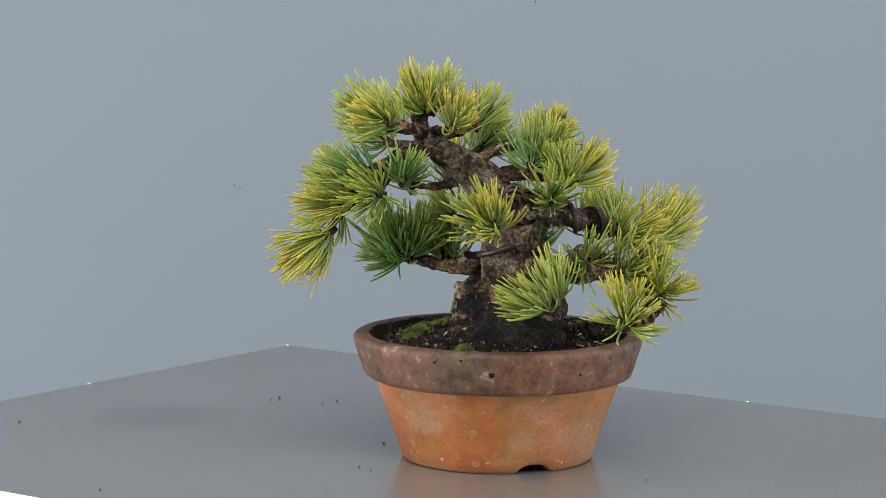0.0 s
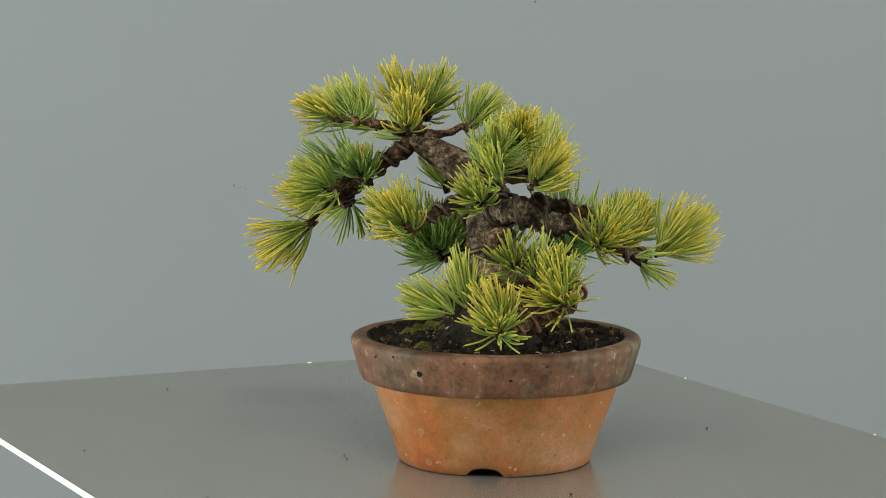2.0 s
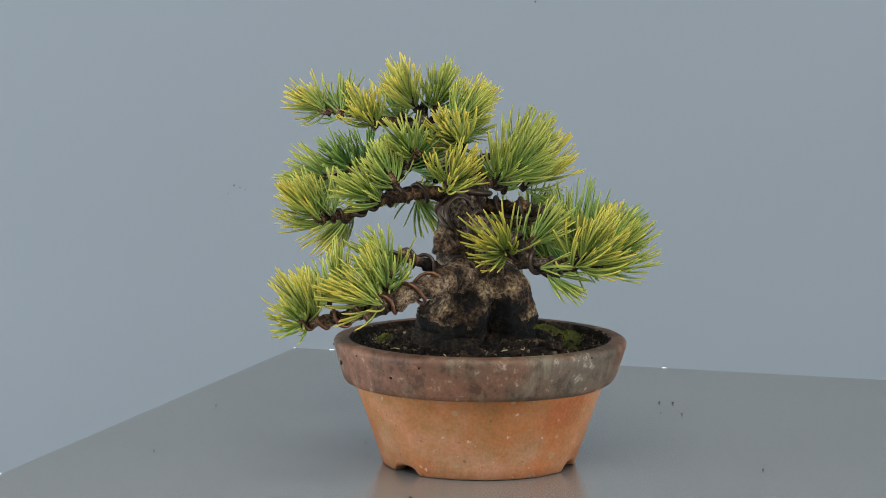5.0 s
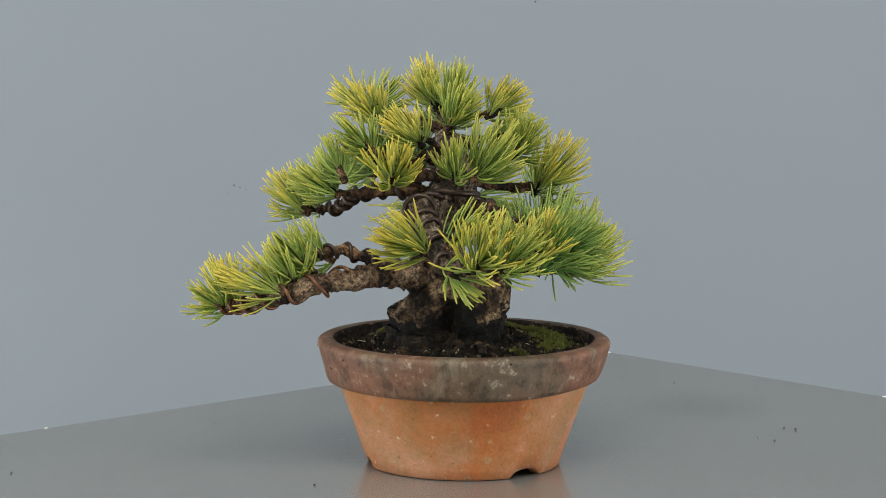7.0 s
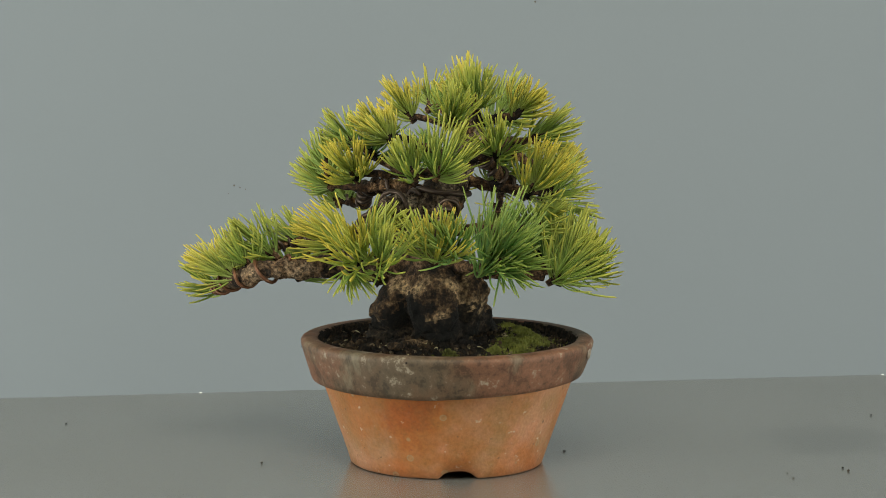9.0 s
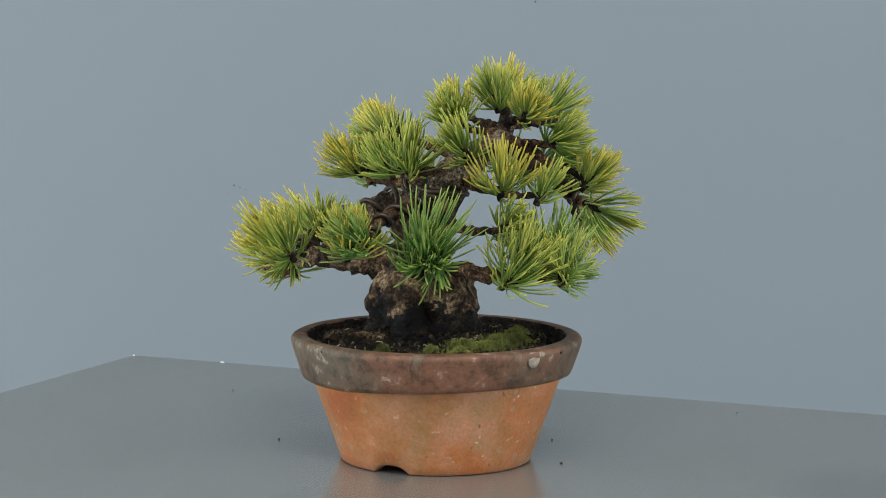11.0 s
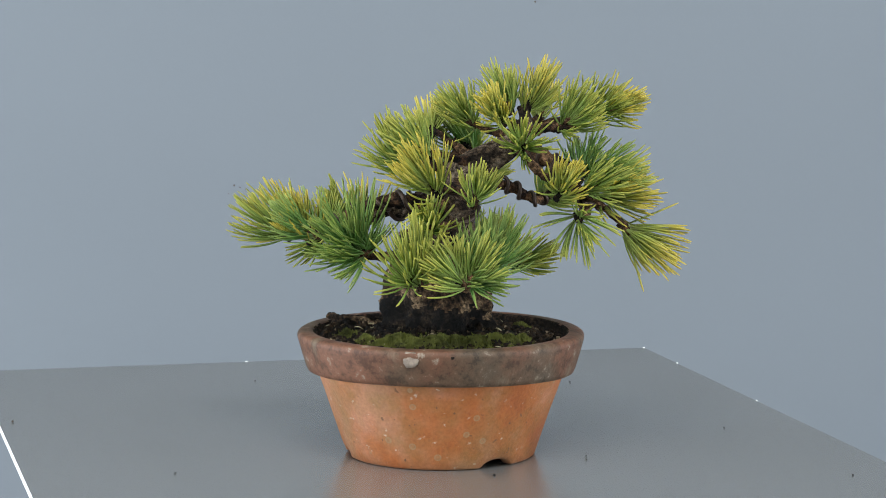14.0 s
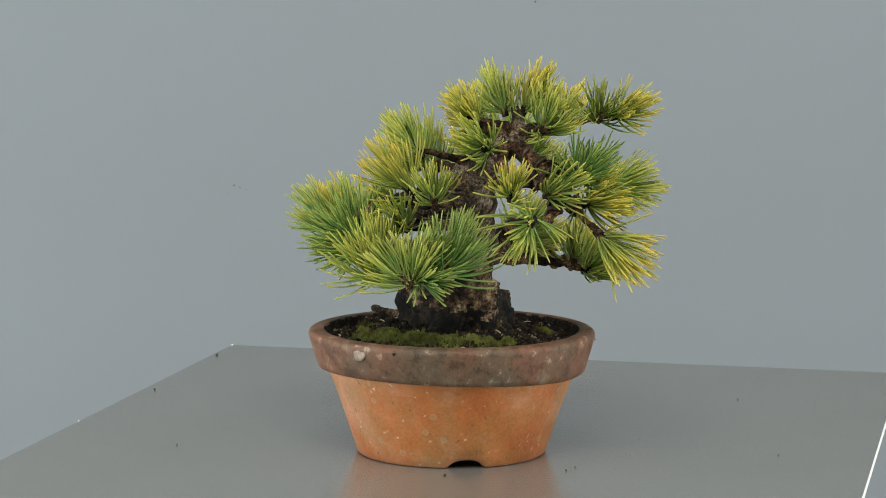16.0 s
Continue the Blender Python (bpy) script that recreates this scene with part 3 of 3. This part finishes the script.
def tuft(limb, base, tip, colour, count=105, spread=0.78, size=1.0):
    """A brush of curved needles at a twig's end; base and the middle of the tips in millimetres."""
    TUFT_SEED[0] += 1
    rng = random.Random(100 + TUFT_SEED[0])
    b, axis = mm(*base), mm(*tip) - mm(*base)
    length = min(0.0322, max(0.0210, axis.length * 0.98)) * size
    axis.normalize()
    u = axis.orthogonal().normalized()
    v = axis.cross(u)
    verts, faces, uvs = [], [], []
    # bundles of five, set along the shoot's end, bowed inwards to a rounded brush
    bundles = max(7, int(count * 0.155))
    for i in range(bundles):
        share = (i + rng.random()) / bundles
        polar = spread * 1.55 * share ** 0.68 + rng.gauss(0, 0.10)
        az = 2.39996 * i + rng.gauss(0, 0.35)
        foot = b + axis * (0.004 - 0.010 * share + rng.uniform(-0.0015, 0.0015))
        tone = min(1.0, max(0.0, rng.gauss(0.5, 0.22)))
        for k in range(5):
            p0, az0 = polar + rng.gauss(0, 0.17) + (0.35 if rng.random() < 0.06 else 0.0), az + rng.gauss(0, 0.20) / max(0.35, polar)
            curl = rng.uniform(0.25, 0.66) * p0 + rng.gauss(0, 0.16)
            twist = rng.gauss(0, 0.16)
            ln = length * rng.uniform(0.84, 1.10) * (0.86 if rng.random() < 0.12 else 1.0) * (1 + 0.05 * min(p0, 1.2))
            w = rng.uniform(0.00053, 0.00066)
            n0, c, last = len(verts), foot.copy(), 0.0
            for t, k2 in ((0.0, 0.75), (0.2, 0.95), (0.42, 1.05), (0.64, 1.05), (0.84, 1.0), (0.96, 0.8), (1.0, 0.35)):
                th, ph = p0 - curl * t * 1.15, az0 + twist * t
                out = u * math.cos(ph) + v * math.sin(ph)
                d = axis * math.cos(th) + out * math.sin(th)
                c = c + d * ln * (t - last) + Vector((0, 0, 0.10 * ln * (t - last) * t))
                last = t
                side, up = axis.cross(out).normalized(), (out * math.cos(th) - axis * math.sin(th))
                for q in range(3):
                    a = 2.0944 * q
                    verts.append(c + (side * math.cos(a) + up * math.sin(a)) * w * k2)
                    uvs.append((tone, t))
            for r in range(6):
                for q in range(3):
                    p, o = n0 + r * 3, (q + 1) % 3
                    faces.append((p + q, p + o, p + 3 + o, p + 3 + q))
    me = bpy.data.meshes.new("needle_tuft")
    me.from_pydata([p - BASE for p in verts], [], faces)
    layer = me.uv_layers.new(name="UVMap")
    layer.data.foreach_set("uv", np.array([uvs[lp.vertex_index] for lp in me.loops], np.float32).ravel())
    me.polygons.foreach_set("use_smooth", [True] * len(me.polygons))
    me.materials.append({"g": N_GREEN, "m": N_MIX, "y": N_YELLOW}[colour])
    ob = new("needle_tuft", me)
    ob.parent = limb[0]
    tagged(ob, {"g": "dense tuft of green needles", "m": "tuft of yellow-green needles", "y": "tuft of golden-tipped needles"}[colour])
    # brown bud scales and stub at the tuft's root
    bm = bmesh.new()
    tube(bm, [b - axis * 0.007, b - axis * 0.002, b + axis * 0.003, b + axis * 0.006], [0.0019, 0.0025, 0.0021, 0.0009], 8, 0.4, 600)
    part("twig_end", bm, BARK_YOUNG, limb[0], off=BASE)


trunk = make_trunk()
coil(trunk, 0.47, 0.72, 2.3, None, 1.8)

# low long limb
low = branch(10.5, 2.4, (30, -12, 110), (58, -24, 115), (84, -42, 117), (103, -68, 113), (104, -94, 105), (96, -112, 99), (88, -125, 97), skin=BARK_TAN)
coil(low, 0.40, 0.98, 6, WIRE_RED)
tuft(low, (88, -124, 97), (103, -138, 106), "m", 70)
tuft(low, (85, -119, 101), (78, -133, 122), "y")
tuft(low, (107, -89, 110), (109, -118, 119), "y")
tuft(low, (102, -80, 116), (108, -91, 136), "m", 70)
arch = branch(4.5, 2.2, (62, -28, 117), (64, -56, 128), (74, -72, 128), (88, -76, 123))
coil(arch, 0.1, 0.95, 5)
tuft(arch, (88, -75, 122), (104, -89, 138), "m")
tuft(arch, (68, -70, 126), (73, -90, 138), "m", 80)
fork = branch(4.5, 2.0, (46, -22, 112), (54, -56, 109), (50, -84, 106), (40, -100, 103))
tuft(fork, (40, -99, 103), (18, -106, 112), "m", 110)
tuft(fork, (50, -93, 110), (44, -93, 133), "m", 90)

# wired limb on the other flank
flank = branch(9.6, 2.4, (20, -12, 150), (40, -20, 150), (62, -12, 144), (84, -2, 138), (100, 6, 128), (108, 24, 125), skin=BARK_GREY)
coil(flank, 0.06, 0.95, 6.5, None, 1.5)
tuft(flank, (114, 27, 129), (134, 40, 151), "y", 105, 0.66)
tuft(flank, (112, 41, 128), (128, 62, 148), "m", 85, 0.66)
tuft(flank, (107, 12, 122), (117, 30, 112), "m", 60)
tuft(flank, (90, -8, 133), (114, -32, 147), "y", 100, 0.62)
tuft(flank, (88, 8, 138), (86, 26, 156), "m", 75, 0.58)
loop = branch(5.4, 2.2, (14, 2, 150), (34, 18, 152), (54, 32, 147), (66, 44, 139), (78, 54, 131))
coil(loop, 0.1, 0.95, 5.5, None, 1.4)
tuft(loop, (80, 53, 131), (80, 64, 154), "y")
tuft(loop, (76, 40, 132), (85, 28, 150), "m", 80)
tuft(loop, (72, 58, 134), (92, 70, 150), "g", 90)

# low limbs at the back
back = branch(5.5, 2.2, (24, 6, 116), (34, 28, 119), (42, 48, 120))
tuft(back, (41, 51, 121), (36, 62, 143), "g", 95, 0.8, 1.15)
tuft(back, (38, 53, 124), (27, 66, 160), "g", 45, 0.5, 1.25)
tuft(back, (30, 58, 124), (39, 82, 122), "g", 80)
tuft(back, (37, 58, 125), (44, 92, 144), "g", 110)
stub = branch(5.5, 2.6, (16, 6, 112), (10, 32, 115), (0, 60, 113))
tuft(stub, (-10, 62, 112), (-26, 86, 134), "m", 95, 0.78, 1.08)
tuft(stub, (-16, 61, 113), (-22, 72, 148), "m", 95, 0.72, 1.08)
low_back = branch(5.5, 2.2, (6, 2, 112), (-18, 26, 111), (-44, 54, 113))
tuft(low_back, (-43, 58, 114), (-30, 74, 130), "m", 80, 0.8, 1.05)
tuft(low_back, (-45, 52, 114), (-55, 48, 137), "m", 75, 0.7, 1.05)
tuft(low_back, (-36, 46, 115), (-52, 34, 136), "g", 80, 0.75, 1.05)
tuft(low_back, (-38, 45, 113), (-66, 47, 112), "g", 70, 0.65)
side_back = branch(3.6, 2.0, (-16, 25, 112), (-32, 32, 116), (-42, 30, 121))
tuft(side_back, (-42, 30, 120), (-45, 20, 150), "g", 95, 0.95, 1.05)
tuft(side_back, (-34, 28, 118), (-30, 14, 142), "g", 100, 0.8, 1.1)
mid_back = branch(4.0, 1.8, (18, -6, 138), (2, 24, 137), (-10, 44, 140))
tuft(mid_back, (-10, 45, 141), (-20, 59, 153), "m", 90)

# drooping limb on the far side of the crown
droop = branch(6.0, 2.2, (-24, -18, 188), (-44, -28, 174), (-64, -28, 158), (-76, -16, 147))
coil(droop, 0.1, 0.9, 6, None, 1.3)
tuft(droop, (-78, -6, 147), (-101, 13, 135), "m", 85)
tuft(droop, (-73, -22, 163), (-92, -34, 170), "m", 95)
drop = branch(3.6, 1.8, (-62, -30, 158), (-72, -40, 150), (-80, -50, 139))
tuft(drop, (-80, -50, 137), (-103, -64, 117), "y", 105, 0.55, 1.12)
tuft(drop, (-70, -45, 156), (-97, -55, 158), "y", 110)
shoulder = branch(4.0, 1.8, (-40, -26, 178), (-46, -50, 170), (-50, -70, 164))
tuft(shoulder, (-50, -72, 163), (-61, -97, 165), "m", 110)
tuft(shoulder, (-58, -44, 170), (-92, -37, 178), "g", 100)
tuft(shoulder, (-36, -62, 171), (-32, -79, 184), "g", 90)

# crown
crown_left = branch(4.2, 1.8, (-26, -22, 194), (-34, -46, 199), (-45, -74, 205))
tuft(crown_left, (-46, -77, 205), (-60, -92, 213), "y", 105)
tuft(crown_left, (-40, -66, 204), (-62, -58, 217), "m", 95)
crown_front = branch(3.6, 1.8, (-20, -18, 195), (-14, -40, 197), (-8, -57, 200))
tuft(crown_front, (-8, -58, 201), (-4, -68, 214), "y", 95)
apex = branch(3.2, 1.6, (-26, -20, 198), (-26, -23, 205), (-26, -26, 211))
tuft(apex, (-26, -26, 210), (-33, -35, 231), "y", 110)
tuft(apex, (-19, -13, 210), (-12, -8, 231), "m", 110)
crown_right = branch(3.4, 1.7, (-22, -17, 192), (-6, -13, 194), (6, -8, 199))
tuft(crown_right, (7, -8, 200), (16, 5, 217), "m", 110)
crown_back = branch(3.4, 1.7, (-26, -18, 196), (-31, -4, 200), (-32, 9, 202))
tuft(crown_back, (-32, 10, 203), (-35, 27, 216), "y", 105)
crown_side = branch(3.4, 1.7, (-26, -20, 195), (-44, -23, 197), (-60, -24, 198))
tuft(crown_side, (-52, -25, 199), (-74, -25, 217), "m", 110)
crown_low = branch(4.4, 1.8, (-20, -16, 186), (-38, -2, 185), (-50, 12, 185))
tuft(crown_low, (-49, 10, 188), (-65, 29, 196), "m", 100)
far = branch(3.8, 1.8, (-34, -6, 184), (-56, 0, 172), (-72, 4, 163))
tuft(far, (-72, 4, 163), (-86, 9, 178), "y", 105)

# front middle limbs
mid = branch(5.2, 2.0, (16, -8, 156), (26, -38, 161), (23, -62, 157), (10, -78, 147), (15, -95, 147))
coil(mid, 0.2, 0.95, 7, None, 1.3)
tuft(mid, (15, -97, 148), (10, -115, 165), "y", 110)
tuft(mid, (11, -90, 149), (-6, -106, 162), "m", 85)
twin = branch(3.8, 1.8, (24, -40, 160), (38, -56, 159), (47, -71, 161))
tuft(twin, (47, -72, 161), (47, -93, 171), "m", 100)
tuft(twin, (54, -64, 173), (50, -72, 187), "m", 90)
upper = branch(4.8, 1.9, (8, -4, 167), (34, -20, 169), (60, -31, 170))
tuft(upper, (62, -32, 170), (78, -28, 188), "y", 110)
rise = branch(3.6, 1.8, (30, -18, 169), (40, -36, 178), (47, -47, 187))
tuft(rise, (46, -50, 186), (52, -62, 199), "m", 85)
tuft(rise, (36, -44, 180), (38, -27, 199), "g", 100)
bough = branch(4.2, 1.8, (8, -3, 168), (30, 2, 171), (46, 2, 171))
tuft(bough, (48, 1, 172), (57, 1, 189), "m", 95)
tuft(bough, (38, 14, 173), (40, 33, 198), "m", 110)
high = branch(3.4, 1.7, (0, -8, 176), (26, -13, 186), (45, -19, 193))
tuft(high, (46, -22, 192), (54, -36, 207), "y", 110)
hind = branch(4.2, 1.8, (6, -2, 166), (-6, 20, 161), (-13, 37, 161))
tuft(hind, (-10, 42, 162), (-6, 64, 185), "y", 110)
hind_side = branch(3.4, 1.7, (-4, 16, 162), (-22, 27, 158), (-35, 35, 159))
tuft(hind_side, (-36, 36, 159), (-43, 40, 171), "m", 85)
lift = branch(3.4, 1.7, (-2, -6, 174), (4, 14, 180), (8, 29, 183))
tuft(lift, (8, 30, 183), (24, 42, 199), "m", 105)


# ---- turning ----
def turning(thing, off):
    walk(thing, [(t, pose(0, 0, 0, 0, 0, a) @ Matrix.Translation(off)) for t, a in TURN])


def motions():
    turning(plate, (0, 0, 0))
    turning(crumbs, (0, 0, 0))
    turning(pot, POT)
    for thing in (soil, grit, dark_grit, moss, straw, root):
        turning(thing, POT)
    turning(pine, BASE)


motions()
